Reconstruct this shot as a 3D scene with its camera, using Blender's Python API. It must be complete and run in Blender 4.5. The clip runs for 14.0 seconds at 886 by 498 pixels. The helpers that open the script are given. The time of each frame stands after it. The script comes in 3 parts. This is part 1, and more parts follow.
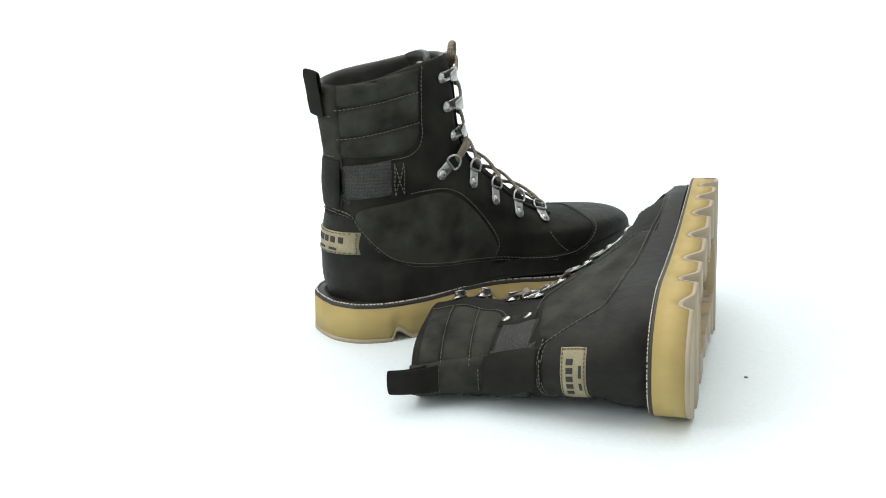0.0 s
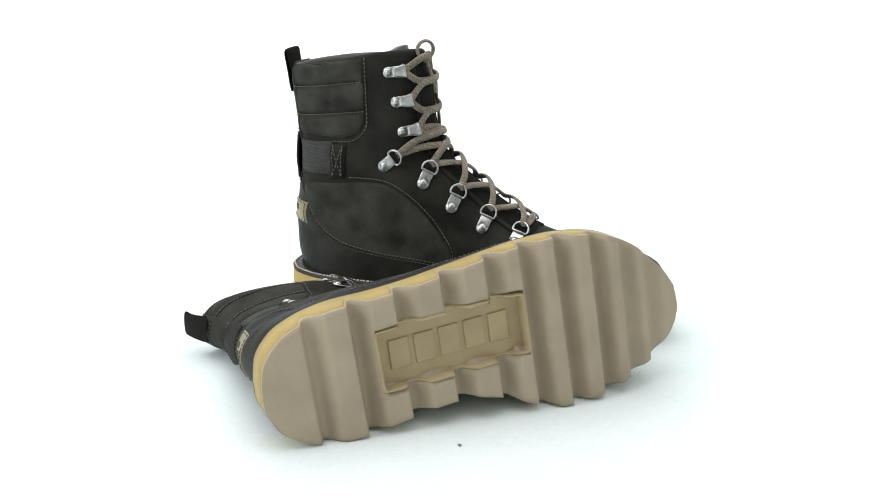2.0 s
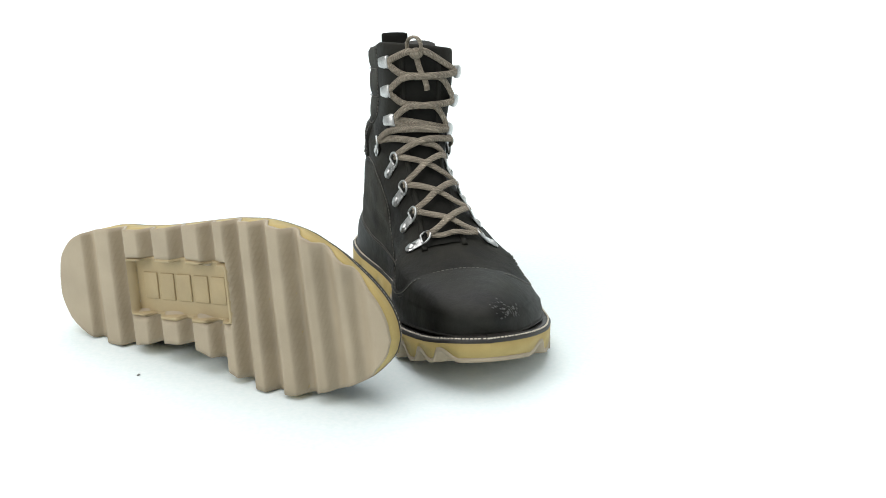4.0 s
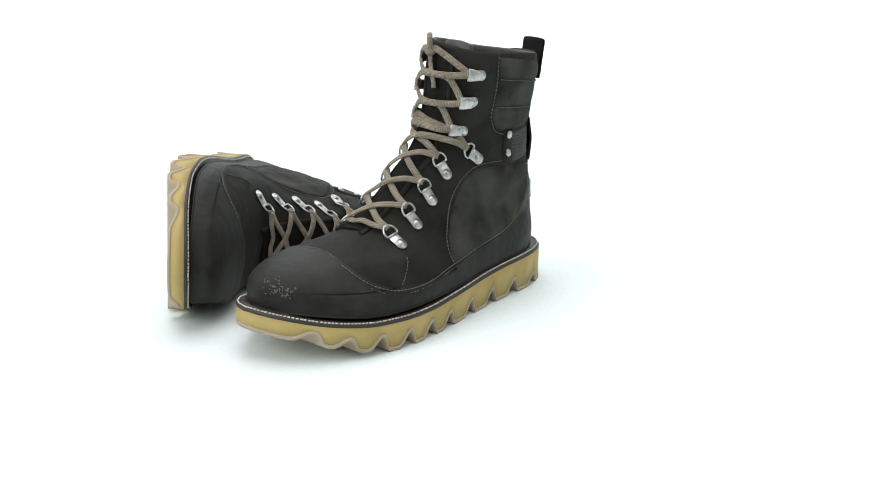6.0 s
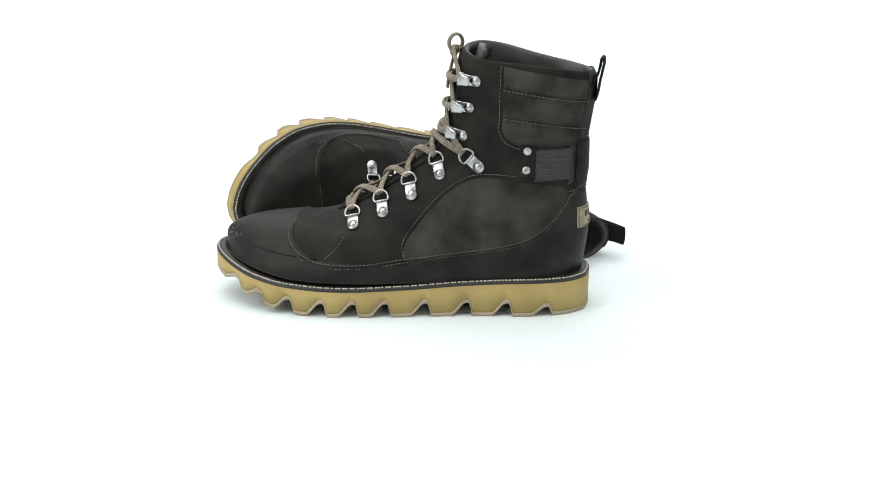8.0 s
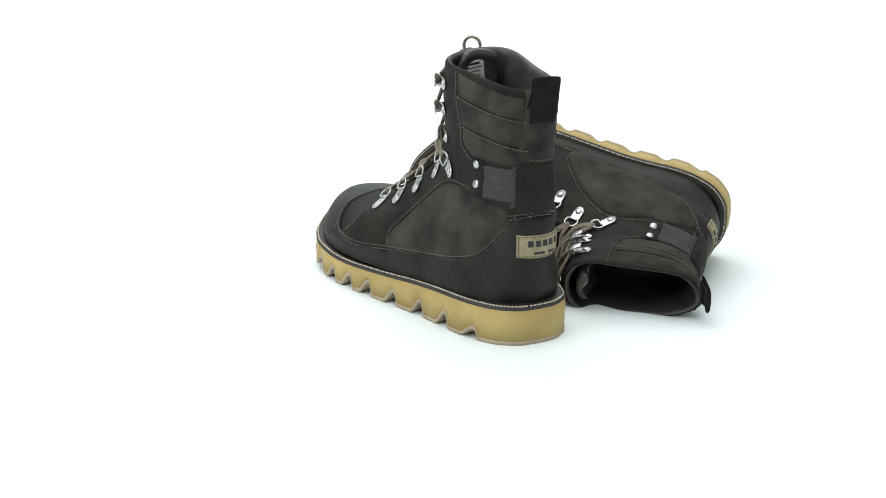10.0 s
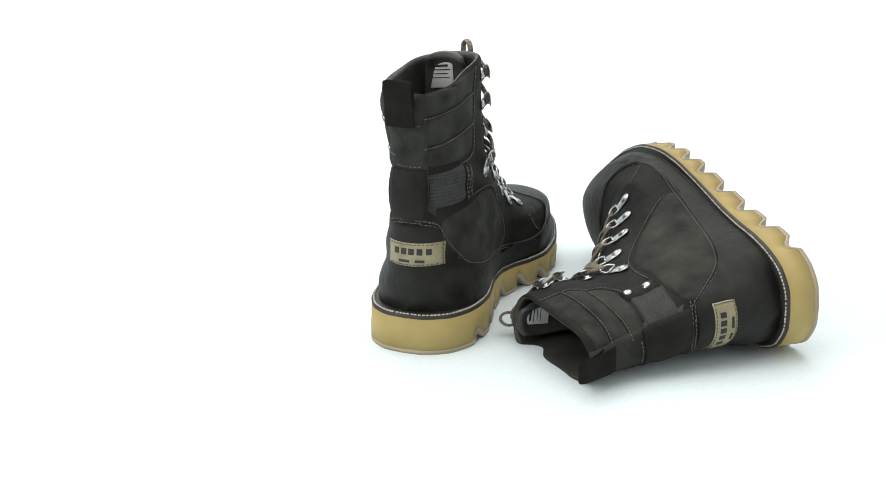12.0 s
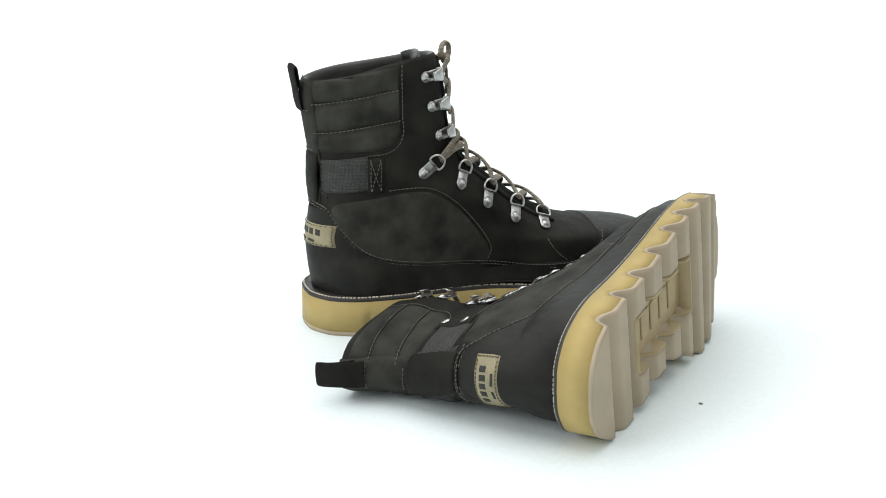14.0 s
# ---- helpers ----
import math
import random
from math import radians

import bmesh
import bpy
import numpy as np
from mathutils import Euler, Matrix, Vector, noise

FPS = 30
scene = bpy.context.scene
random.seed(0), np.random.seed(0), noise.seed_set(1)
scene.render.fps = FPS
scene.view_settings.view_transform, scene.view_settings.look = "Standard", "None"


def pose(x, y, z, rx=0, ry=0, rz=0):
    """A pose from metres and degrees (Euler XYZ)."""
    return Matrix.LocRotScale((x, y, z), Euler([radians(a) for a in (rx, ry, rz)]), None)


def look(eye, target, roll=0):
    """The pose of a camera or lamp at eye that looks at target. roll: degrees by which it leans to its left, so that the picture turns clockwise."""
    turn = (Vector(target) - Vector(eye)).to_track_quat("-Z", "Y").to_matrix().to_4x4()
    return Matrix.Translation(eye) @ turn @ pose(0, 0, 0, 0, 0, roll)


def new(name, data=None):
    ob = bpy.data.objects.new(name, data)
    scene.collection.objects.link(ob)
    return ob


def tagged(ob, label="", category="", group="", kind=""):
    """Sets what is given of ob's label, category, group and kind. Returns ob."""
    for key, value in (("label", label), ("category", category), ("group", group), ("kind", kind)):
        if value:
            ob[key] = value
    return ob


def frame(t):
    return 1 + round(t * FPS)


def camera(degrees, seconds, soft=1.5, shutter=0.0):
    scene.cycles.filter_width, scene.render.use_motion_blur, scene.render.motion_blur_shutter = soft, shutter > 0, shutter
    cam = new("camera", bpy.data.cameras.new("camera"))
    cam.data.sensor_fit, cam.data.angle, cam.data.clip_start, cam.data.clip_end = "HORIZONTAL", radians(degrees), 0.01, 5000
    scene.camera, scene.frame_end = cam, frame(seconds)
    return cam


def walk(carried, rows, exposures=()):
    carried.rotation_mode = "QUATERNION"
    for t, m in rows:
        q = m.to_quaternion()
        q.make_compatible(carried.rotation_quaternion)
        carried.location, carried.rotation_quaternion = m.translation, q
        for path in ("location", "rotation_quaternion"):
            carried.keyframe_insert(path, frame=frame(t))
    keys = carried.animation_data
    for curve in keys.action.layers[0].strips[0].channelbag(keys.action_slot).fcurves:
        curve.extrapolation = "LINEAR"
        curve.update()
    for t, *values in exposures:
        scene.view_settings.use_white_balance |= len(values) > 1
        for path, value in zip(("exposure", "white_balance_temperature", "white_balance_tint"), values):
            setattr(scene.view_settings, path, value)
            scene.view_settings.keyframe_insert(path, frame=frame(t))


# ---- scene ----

from mathutils.bvhtree import BVHTree

# ------------------------------------------------------------------ camera
# The camera stands still before a slowly turning display surface.
EYE = (0.0, -1.0128, 0.3537)
PITCH = -17.199
cam = camera(37.0, 14.0, 0.9)
aim = (EYE[0] + 0.0011, EYE[1] + math.cos(radians(PITCH)), EYE[2] + math.sin(radians(PITCH)))
walk(cam, [(0.0, look(EYE, aim, 0.53)), (14.0, look(EYE, aim, 0.53))], [(0.0, 0.0), (14.0, 0.0)])

# turn of the display about the z axis: seconds, degrees clockwise
TURN = [(0.0, 0.3), (0.5, 13.19), (1.0, 26.69), (1.5, 40.05), (2.0, 53.32), (2.5, 67.44), (3.0, 79.9), (3.5, 95.6),
        (4.0, 110.3), (4.5, 124.9), (5.0, 139.5), (5.5, 154.1), (6.0, 168.5), (6.5, 181.45), (7.0, 195.12), (7.5, 208.85),
        (8.0, 222.12), (8.5, 235.2), (9.0, 248.2), (9.5, 261.1), (10.0, 274.0), (10.5, 286.93), (11.0, 299.95),
        (11.5, 311.9), (12.0, 324.85), (12.5, 338.0), (13.0, 349.9), (13.5, 362.7), (14.0, 373.89)]


# ------------------------------------------------------------------ light
world = bpy.data.worlds.new("studio_air")
scene.world = world
world.use_nodes = True
wbg = world.node_tree.nodes["Background"]
wbg.inputs["Color"].default_value = (0.965, 1.0, 0.985, 1)
wbg.inputs["Strength"].default_value = 0.46


def softbox(name, eye, target, w, h, watts, colour=(1, 1, 1)):
    d = bpy.data.lights.new(name, "AREA")
    d.shape, d.size, d.size_y, d.energy, d.color = "RECTANGLE", w, h, watts, colour
    ob = new(name, d)
    ob.matrix_world = look(eye, target)
    return ob


softbox("softbox_overhead", (-0.3, 0.2, 2.2), (0, 0, 0), 2.8, 2.8, 50)
softbox("softbox_side", (-1.9, -1.2, 1.3), (0, 0, 0.1), 1.2, 1.2, 24)
softbox("softbox_background", (0, 2.6, 2.6), (0, 4.2, 0.2), 4.0, 1.2, 120)
softbox("softbox_fill", (1.9, -0.9, 1.2), (0, 0, 0.1), 0.9, 1.2, 5, (0.95, 0.99, 1.0))


# ------------------------------------------------------------------ materials
def material(name, colour, rough=0.6, metal=0.0, mottled=0.25, scale=60.0, bump=0.15, fine=900.0, tint=None, coat=0.0, spec=0.5, grain=0.35, wrinkle=0.0):
    """Two scales of variation in colour, roughness and relief."""
    m = bpy.data.materials.new(name)
    m.use_nodes = True
    nt = m.node_tree
    bs = nt.nodes["Principled BSDF"]
    tc = nt.nodes.new("ShaderNodeTexCoord")
    big = nt.nodes.new("ShaderNodeTexNoise")
    big.inputs["Scale"].default_value, big.inputs["Detail"].default_value = scale, 5
    small = nt.nodes.new("ShaderNodeTexNoise")
    small.inputs["Scale"].default_value, small.inputs["Detail"].default_value = fine, 3
    for n in (big, small):
        nt.links.new(tc.outputs["Object"], n.inputs["Vector"])
    ramp = nt.nodes.new("ShaderNodeValToRGB")
    c = Vector(colour)
    lo = c * (1 - mottled)
    hi = Vector(tint) if tint else c * (1 + mottled)
    ramp.color_ramp.elements[0].position, ramp.color_ramp.elements[1].position = 0.3, 0.72
    ramp.color_ramp.elements[0].color, ramp.color_ramp.elements[1].color = (*lo, 1), (*hi, 1)
    nt.links.new(big.outputs["Fac"], ramp.inputs["Fac"])
    mix = nt.nodes.new("ShaderNodeMix")
    mix.data_type, mix.blend_type = "RGBA", "OVERLAY"
    mix.inputs["Factor"].default_value = grain
    nt.links.new(ramp.outputs["Color"], mix.inputs["A"])
    nt.links.new(small.outputs["Fac"], mix.inputs["B"])
    nt.links.new(mix.outputs["Result"], bs.inputs["Base Color"])
    mr = nt.nodes.new("ShaderNodeMapRange")
    mr.inputs["To Min"].default_value, mr.inputs["To Max"].default_value = max(0.03, rough - 0.12), min(1, rough + 0.12)
    nt.links.new(big.outputs["Fac"], mr.inputs["Value"])
    nt.links.new(mr.outputs["Result"], bs.inputs["Roughness"])
    bs.inputs["Metallic"].default_value = metal
    bs.inputs["Specular IOR Level"].default_value = spec
    bs.inputs["Coat Weight"].default_value = coat
    if bump:
        b = nt.nodes.new("ShaderNodeBump")
        b.inputs["Strength"].default_value, b.inputs["Distance"].default_value = bump, 0.001
        nt.links.new(small.outputs["Fac"], b.inputs["Height"])
        nt.links.new(b.outputs["Normal"], bs.inputs["Normal"])
        if wrinkle:
            fold = nt.nodes.new("ShaderNodeTexNoise")
            fold.inputs["Scale"].default_value, fold.inputs["Detail"].default_value = scale * 3, 3
            nt.links.new(tc.outputs["Object"], fold.inputs["Vector"])
            b2 = nt.nodes.new("ShaderNodeBump")
            b2.inputs["Strength"].default_value, b2.inputs["Distance"].default_value = wrinkle, 0.004
            nt.links.new(fold.outputs["Fac"], b2.inputs["Height"])
            nt.links.new(b2.outputs["Normal"], b.inputs["Normal"])
    return m


def woven(name, colour, across, along, rough=0.8, strength=0.6):
    """Ribbed or braided textile."""
    m = material(name, colour, rough, 0, 0.25, 120, 0, 1500)
    nt = m.node_tree
    bs = nt.nodes["Principled BSDF"]
    tc = nt.nodes["Texture Coordinate"]
    waves = []
    for axis, sc in (("Z", across), ("X", along)):
        wv = nt.nodes.new("ShaderNodeTexWave")
        wv.bands_direction = axis
        wv.inputs["Scale"].default_value = sc
        wv.inputs["Distortion"].default_value = 0.6
        nt.links.new(tc.outputs["Object"], wv.inputs["Vector"])
        waves.append(wv)
    mul = nt.nodes.new("ShaderNodeMath")
    mul.operation = "MULTIPLY"
    nt.links.new(waves[0].outputs["Fac"], mul.inputs[0])
    nt.links.new(waves[1].outputs["Fac"], mul.inputs[1])
    # relief shading of the ribs is also put into the colour: dark gaps, light crowns
    shade = nt.nodes.new("ShaderNodeMapRange")
    shade.inputs["To Min"].default_value, shade.inputs["To Max"].default_value = 0.62, 1.5
    nt.links.new(mul.outputs[0], shade.inputs["Value"])
    vm = nt.nodes.new("ShaderNodeVectorMath")
    vm.operation = "SCALE"
    nt.links.new(nt.nodes["Mix"].outputs["Result"], vm.inputs[0])
    nt.links.new(shade.outputs["Result"], vm.inputs["Scale"])
    nt.links.new(vm.outputs["Vector"], bs.inputs["Base Color"])
    b = nt.nodes.new("ShaderNodeBump")
    b.inputs["Strength"].default_value, b.inputs["Distance"].default_value = strength, 0.001
    nt.links.new(mul.outputs[0], b.inputs["Height"])
    nt.links.new(b.outputs["Normal"], bs.inputs["Normal"])
    return m


LEATHER = material("black_oiled_suede", (0.0082, 0.0078, 0.0055), 0.70, 0, 0.5, 34, 0.3, 1400, (0.0220, 0.0210, 0.0160), spec=0.2, wrinkle=0.3)
NUBUCK = material("charcoal_nubuck", (0.0232, 0.0230, 0.0182), 0.8, 0, 0.45, 44, 0.4, 1600, (0.056, 0.0555, 0.046), spec=0.2, wrinkle=0.28)
SMOOTH = material("waxed_leather", (0.0066, 0.0063, 0.0046), 0.54, 0, 0.55, 42, 0.25, 1100, (0.0210, 0.0203, 0.0158), spec=0.24, wrinkle=0.2)
WORN = material("scuffed_leather", (0.085, 0.085, 0.08), 0.7, 0, 0.4, 200, 0.5, 1500)
SUEDE = material("black_suede", (0.0140, 0.0138, 0.0120), 0.92, 0, 0.35, 60, 0.35, 1800, spec=0.1)
LINING = material("grey_lining", (0.042, 0.041, 0.037), 0.42, 0, 0.35, 60, 0.3, 1300)
GORE = woven("charcoal_elastic", (0.052, 0.053, 0.049), 125, 340, 0.75, 0.9)
THREAD = material("taupe_thread", (0.115, 0.110, 0.094), 0.8, 0, 0.35, 200, 0.2, 2500)
PALE_THREAD = material("cream_thread", (0.56, 0.51, 0.42), 0.75, 0, 0.25, 150, 0.2, 2500)
LACE = woven("taupe_braid", (0.37, 0.315, 0.24), 330, 330, 0.85, 1.0)
STEEL = material("antiqued_nickel", (0.50, 0.50, 0.49), 0.30, 1.0, 0.25, 150, 0.08, 800)
CREPE = material("honey_crepe_rubber", (0.405, 0.300, 0.106), 0.6, 0, 0.1, 30, 0.06, 1400, (0.455, 0.345, 0.132), spec=0.35, grain=0.12)
TREAD = material("taupe_rubber", (0.360, 0.295, 0.206), 0.58, 0, 0.08, 30, 0.05, 1400, (0.405, 0.334, 0.236), spec=0.4, grain=0.08)
INLAY = material("ochre_rubber", (0.380, 0.295, 0.165), 0.58, 0, 0.1, 40, 0.05, 1400, spec=0.4, grain=0.08)
WELT = material("dark_welt_leather", (0.02, 0.017, 0.014), 0.5, 0, 0.3, 80, 0.2, 1200)
TAB = material("khaki_leather_tab", (0.27, 0.235, 0.135), 0.45, 0, 0.15, 90, 0.15, 900, (0.35, 0.305, 0.185))
TAB_THREAD = material("olive_thread", (0.11, 0.092, 0.05), 0.7, 0, 0.2, 200, 0.1, 2500)
INK = material("dark_print", (0.018, 0.018, 0.016), 0.6, 0, 0.2, 100, 0.05, 900)
TAG = material("woven_white_tag", (0.52, 0.52, 0.50), 0.8, 0, 0.08, 100, 0.2, 1500)
PAPER = material("white_sweep_paper", (0.80, 0.875, 0.885), 0.75, 0, 0.012, 3, 0.0, 300, spec=0.3)
GRIT = material("grey_grit", (0.2, 0.21, 0.2), 0.9)


# ------------------------------------------------------------------ helpers for making
def lerp(a, b, t):
    return a + (b - a) * t


def smooth(a, b, x):
    t = min(1, max(0, (x - a) / (b - a)))
    return t * t * (3 - 2 * t)


def curve_at(keys, x):
    """Smooth (monotone cubic) value of a table (x, value, ...) at x."""
    if x <= keys[0][0]:
        return keys[0][1:]
    if x >= keys[-1][0]:
        return keys[-1][1:]
    i = max(k for k in range(len(keys) - 1) if keys[k][0] <= x)
    a, b = keys[i], keys[i + 1]
    p = keys[i - 1] if i else a
    n = keys[i + 2] if i + 2 < len(keys) else b
    h = b[0] - a[0]
    t = (x - a[0]) / h
    out = []
    for c in range(1, len(a)):
        d = (b[c] - a[c]) / h
        dl = (a[c] - p[c]) / (a[0] - p[0]) if i else d
        dr = (n[c] - b[c]) / (n[0] - b[0]) if n is not b else d
        m0 = 0 if dl * d <= 0 else 2 * dl * d / (dl + d)
        m1 = 0 if dr * d <= 0 else 2 * dr * d / (dr + d)
        out.append((2 * t**3 - 3 * t**2 + 1) * a[c] + (t**3 - 2 * t**2 + t) * h * m0
                   + (-2 * t**3 + 3 * t**2) * b[c] + (t**3 - t**2) * h * m1)
    return tuple(out)


# The boot is drawn in millimetres as a left boot: x from heel to toe, y to its outer side, z up.
MIRROR = False       # True while the right boot is made
SLUMP = 0.0          # how far the shaft has sunk flat


def settle(co):
    """The lie of the shaft: a boot that lies on its side has a flatter shaft that hangs down."""
    x, y, z = co
    if SLUMP:
        k = smooth(60, 180, z) * SLUMP
        side = 1 - 0.7 * smooth(95, 135, x) * (1 - smooth(110, 150, z))
        y = (y + 2) * (1 - ((0.04 + 0.24 * smooth(160, 205, z)) if y > -2 else 0.25) * k) - 2 - (15.0 + 4 * smooth(95, 112, z) * (1 - smooth(130, 170, z))) * k * side
        x += (5 - 11 * smooth(130, 200, z) * (1 - smooth(0, 90, x))) * smooth(90, 200, z) * SLUMP
        z += (3.0 * (1 - smooth(70, 125, x)) * smooth(34, 70, z) - 8 * smooth(135, 200, z)) * SLUMP
    sole = 1 - smooth(35, 72, z)
    if MIRROR:
        # the right boot is a little smaller and its inner edge is pressed by lying on it
        x = lerp(4 + x * 0.972, 7.7 + x * 0.9545, sole)
        z += 3.2 * (1 - smooth(13, 27, z))
        y *= 0.985 - 0.05 * smooth(215, 290, x) if y > 0 else 1
        y = -y if y > 0 else -y * lerp(0.985, 1.0, smooth(30, 60, z))
    else:
        x = lerp(x, 3.9 + x * 0.975, sole)
    return Vector((x, y, z)) * 0.001


def part(name, bm, mat, parent, label="", shade=True):
    bmesh.ops.recalc_face_normals(bm, faces=bm.faces)
    for v in bm.verts:
        v.co = settle(v.co)
    if MIRROR:
        bmesh.ops.reverse_faces(bm, faces=bm.faces)
    me = bpy.data.meshes.new(name)
    bm.to_mesh(me)
    bm.free()
    if shade:
        for p in me.polygons:
            p.use_smooth = True
    me.materials.append(mat)
    ob = new(name, me)
    ob.parent = parent
    return tagged(ob, label)


def grid_faces(bm, rows, closed=False):
    vs = [[bm.verts.new(p) for p in r] for r in rows]
    for a, b in zip(vs, vs[1:]):
        n = len(a)
        for i in range(n if closed else n - 1):
            j = (i + 1) % n
            bm.faces.new((a[i], a[j], b[j], b[i]))
    return vs


def tube(bm, path, normals, width, thick, sides=8, cap=True):
    """A band of oval section along a path."""
    rows = []
    for i, p in enumerate(path):
        t = (path[min(i + 1, len(path) - 1)] - path[max(i - 1, 0)]).normalized()
        n = (normals[i] - t * normals[i].dot(t)).normalized()
        b = t.cross(n)
        rows.append([p + b * (math.cos(a) * width / 2) + n * (math.sin(a) * thick / 2)
                     for a in (2 * math.pi * k / sides for k in range(sides))])
    vs = grid_faces(bm, rows, True)
    if cap:
        bm.faces.new(vs[0][::-1])
        bm.faces.new(vs[-1])


def spline(points, steps=6):
    """Points along a Catmull-Rom curve."""
    pts = [Vector(p) for p in points]
    out = []
    for i in range(len(pts) - 1):
        p0, p1, p2 = pts[max(i - 1, 0)], pts[i], pts[i + 1]
        p3 = pts[min(i + 2, len(pts) - 1)]
        for k in range(steps):
            t = k / steps
            out.append(0.5 * (2 * p1 + (p2 - p0) * t + (2 * p0 - 5 * p1 + 4 * p2 - p3) * t * t + (3 * p1 - p0 - 3 * p2 + p3) * t**3))
    return out + [pts[-1]]


def slab(bm, m, w, d, h, bevel=0.0):
    """A box with softened edges at the matrix m."""
    r = bmesh.ops.create_cube(bm, size=1, matrix=m @ Matrix.Diagonal((w, d, h, 1)))
    if bevel:
        es = list({e for v in r["verts"] for e in v.link_edges})
        bmesh.ops.bevel(bm, geom=es, offset=bevel, segments=2, affect="EDGES", profile=0.5)


def basis(origin, xdir, normal):
    n = Vector(normal).normalized()
    x = (Vector(xdir) - n * Vector(xdir).dot(n)).normalized()
    m = Matrix((x, n.cross(x), n)).transposed().to_4x4()
    m.translation = origin
    return m


# ------------------------------------------------------------------ the boot's form
OUTER = [(-3, -5), (-2, 7), (0, 13), (4, 19), (10, 25.5), (20, 31.5), (32, 36.5), (50, 41), (72, 44), (97, 48.5), (128, 56), (156, 63), (181, 68.5),
         (209, 71.5), (236, 70), (262, 62.5), (284, 48.5), (300, 33), (308, 19), (311, 7)]
INNER = [(-3, -5), (-2, -16.5), (0, -22), (4, -28.5), (10, -35.5), (20, -41), (32, -45), (48, -46.5), (64, -45.5), (88, -40), (116, -33), (140, -30),
         (162, -32.5), (185, -40), (212, -45.5), (240, -43.5), (266, -36.5), (288, -27), (302, -14), (309, -3), (311, 7)]
FRONT = [(0, 301, 26), (.05, 302, 38.5), (.1, 300, 48.5), (.15, 291.5, 56), (.2, 277, 60.6), (.26, 254, 63), (.32, 231, 65.5),
         (.38, 207, 71), (.44, 185, 81), (.5, 165, 94.5), (.56, 146, 109), (.62, 128, 124), (.68, 118, 141), (.76, 113, 160),
         (.85, 110.5, 178), (.93, 108, 192), (1, 105, 203)]
BACK = [(0, 5, 26), (.1, 3.5, 36), (.2, 3, 46), (.32, 3.5, 60), (.44, 5, 76), (.56, 7.5, 95), (.62, 10, 107), (.68, 10.5, 120),
        (.76, 7, 140), (.85, 4, 160), (.93, 2, 175.5), (1, 2.2, 187)]
GROOVES = (31.5, 64, 96.5, 130, 162.5, 188.5, 214.5, 241.5, 266, 287)
SKEW = 0.155         # the grooves run slanting across the sole


def half_width(x, z, side):
    k = (lerp(x, max(x, 42), smooth(30, 62, z)) - 5) / 297 * 314 - 3
    c = lerp(-6, 8, x / 310)
    base = (curve_at(OUTER if side > 0 else INNER, k)[0] - c) * 0.905 + c
    if side > 0:
        base -= 20 * smooth(36, 66, z) * smooth(182, 236, x) * (1 - 0.5 * smooth(262, 300, x))
        shaft = lerp(18.0, 22.5, smooth(15, 85, x)) + 7.0 * smooth(130, 190, z)
    else:
        base += 6 * smooth(36, 66, z) * smooth(182, 236, x)
        shaft = -lerp(34.5, 28.0, smooth(110, 160, z)) - 1.5 * smooth(165, 200, z)
    return lerp(base, shaft, smooth(30, 118, z))


def shell(s, v, side, grow=0.0):
    """A point of the upper: s from back to front, v from welt to collar."""
    fx, fz = curve_at(FRONT, v)
    bx, bz = curve_at(BACK, v)
    x, z = lerp(bx - grow, fx + grow, s), lerp(bz, fz, s)
    low = 1 - smooth(0, 0.32, v)
    p = 2.5 * 24**low if s > 0.5 else 3.6 * 6 ** (low**0.7)
    p = lerp(p, 5.5 if s > 0.5 else 3.0, smooth(0.58, 0.8, v))
    e = max(0.0, 1 - abs(2 * s - 1) ** p) ** 0.5
    mid = lerp(-6, curve_at([(0, 8), (0.2, 8), (0.44, 5.5), (0.6, 1), (1, 2)], v)[0], s)
    y = half_width(x, z, side)
    y = mid + (y - mid + side * grow) * e
    # soft creases across the instep and the ankle, and the leather's unevenness
    bend = smooth(0.22, 0.36, v) * (1 - smooth(0.66, 0.8, v))
    y += 0.7 * bend * math.sin(z * 0.30 + x * 0.12 + side) * e
    z -= side * 3.2 * smooth(0.6, 1, v) * e * smooth(0.25, 0.85, s)
    w = noise.noise(Vector((x * 0.035, side * 3 + y * 0.03, z * 0.045)))
    y += side * 1.4 * w * e * smooth(0.05, 0.2, v)
    z += 0.8 * bend * noise.noise(Vector((x * 0.09, y * 0.02 + 7, z * 0.05))) * smooth(0.6, 1, s)
    # the toe's edge rises with the sole
    z += 9.0 * smooth(215, 305, x) * (1 - smooth(0, 0.16, v))
    return Vector((x, y, z))


def stations(n):
    return [0.5 - 0.5 * math.cos(math.pi * k / n) for k in range(n + 1)]


def ring_of(v, n=44, shrink=0.0, lift=0.0):
    ss = stations(n)
    pts = [shell(s, v, 1) for s in ss] + [shell(s, v, -1) for s in ss[-2:0:-1]]
    if shrink or lift:
        c = sum(pts, Vector()) / len(pts)
        for i, p in enumerate(pts):
            d = p - c
            r = Vector((d.x, d.y, 0))
            k = max(0.05, 1 - shrink / max(r.length, 1e-6))
            pts[i] = Vector((c.x + d.x * k, c.y + d.y * k, p.z + lift))
    return pts


def upper_mesh():
    bm = bmesh.new()
    vs = [k / 64 for k in range(65)]
    rows = [ring_of(0, shrink=4, lift=-4)] + [ring_of(v) for v in vs]
    rows += [ring_of(1, shrink=0.8, lift=1.3), ring_of(1, shrink=2.4, lift=2.0)]
    grid_faces(bm, rows, True)
    toe = [v for v in bm.verts if v.co.x > 195 and v.co.z > 37]
    for _ in range(14):
        bmesh.ops.smooth_vert(bm, verts=toe, factor=0.5, use_axis_x=True, use_axis_y=True, use_axis_z=True)
    return bm


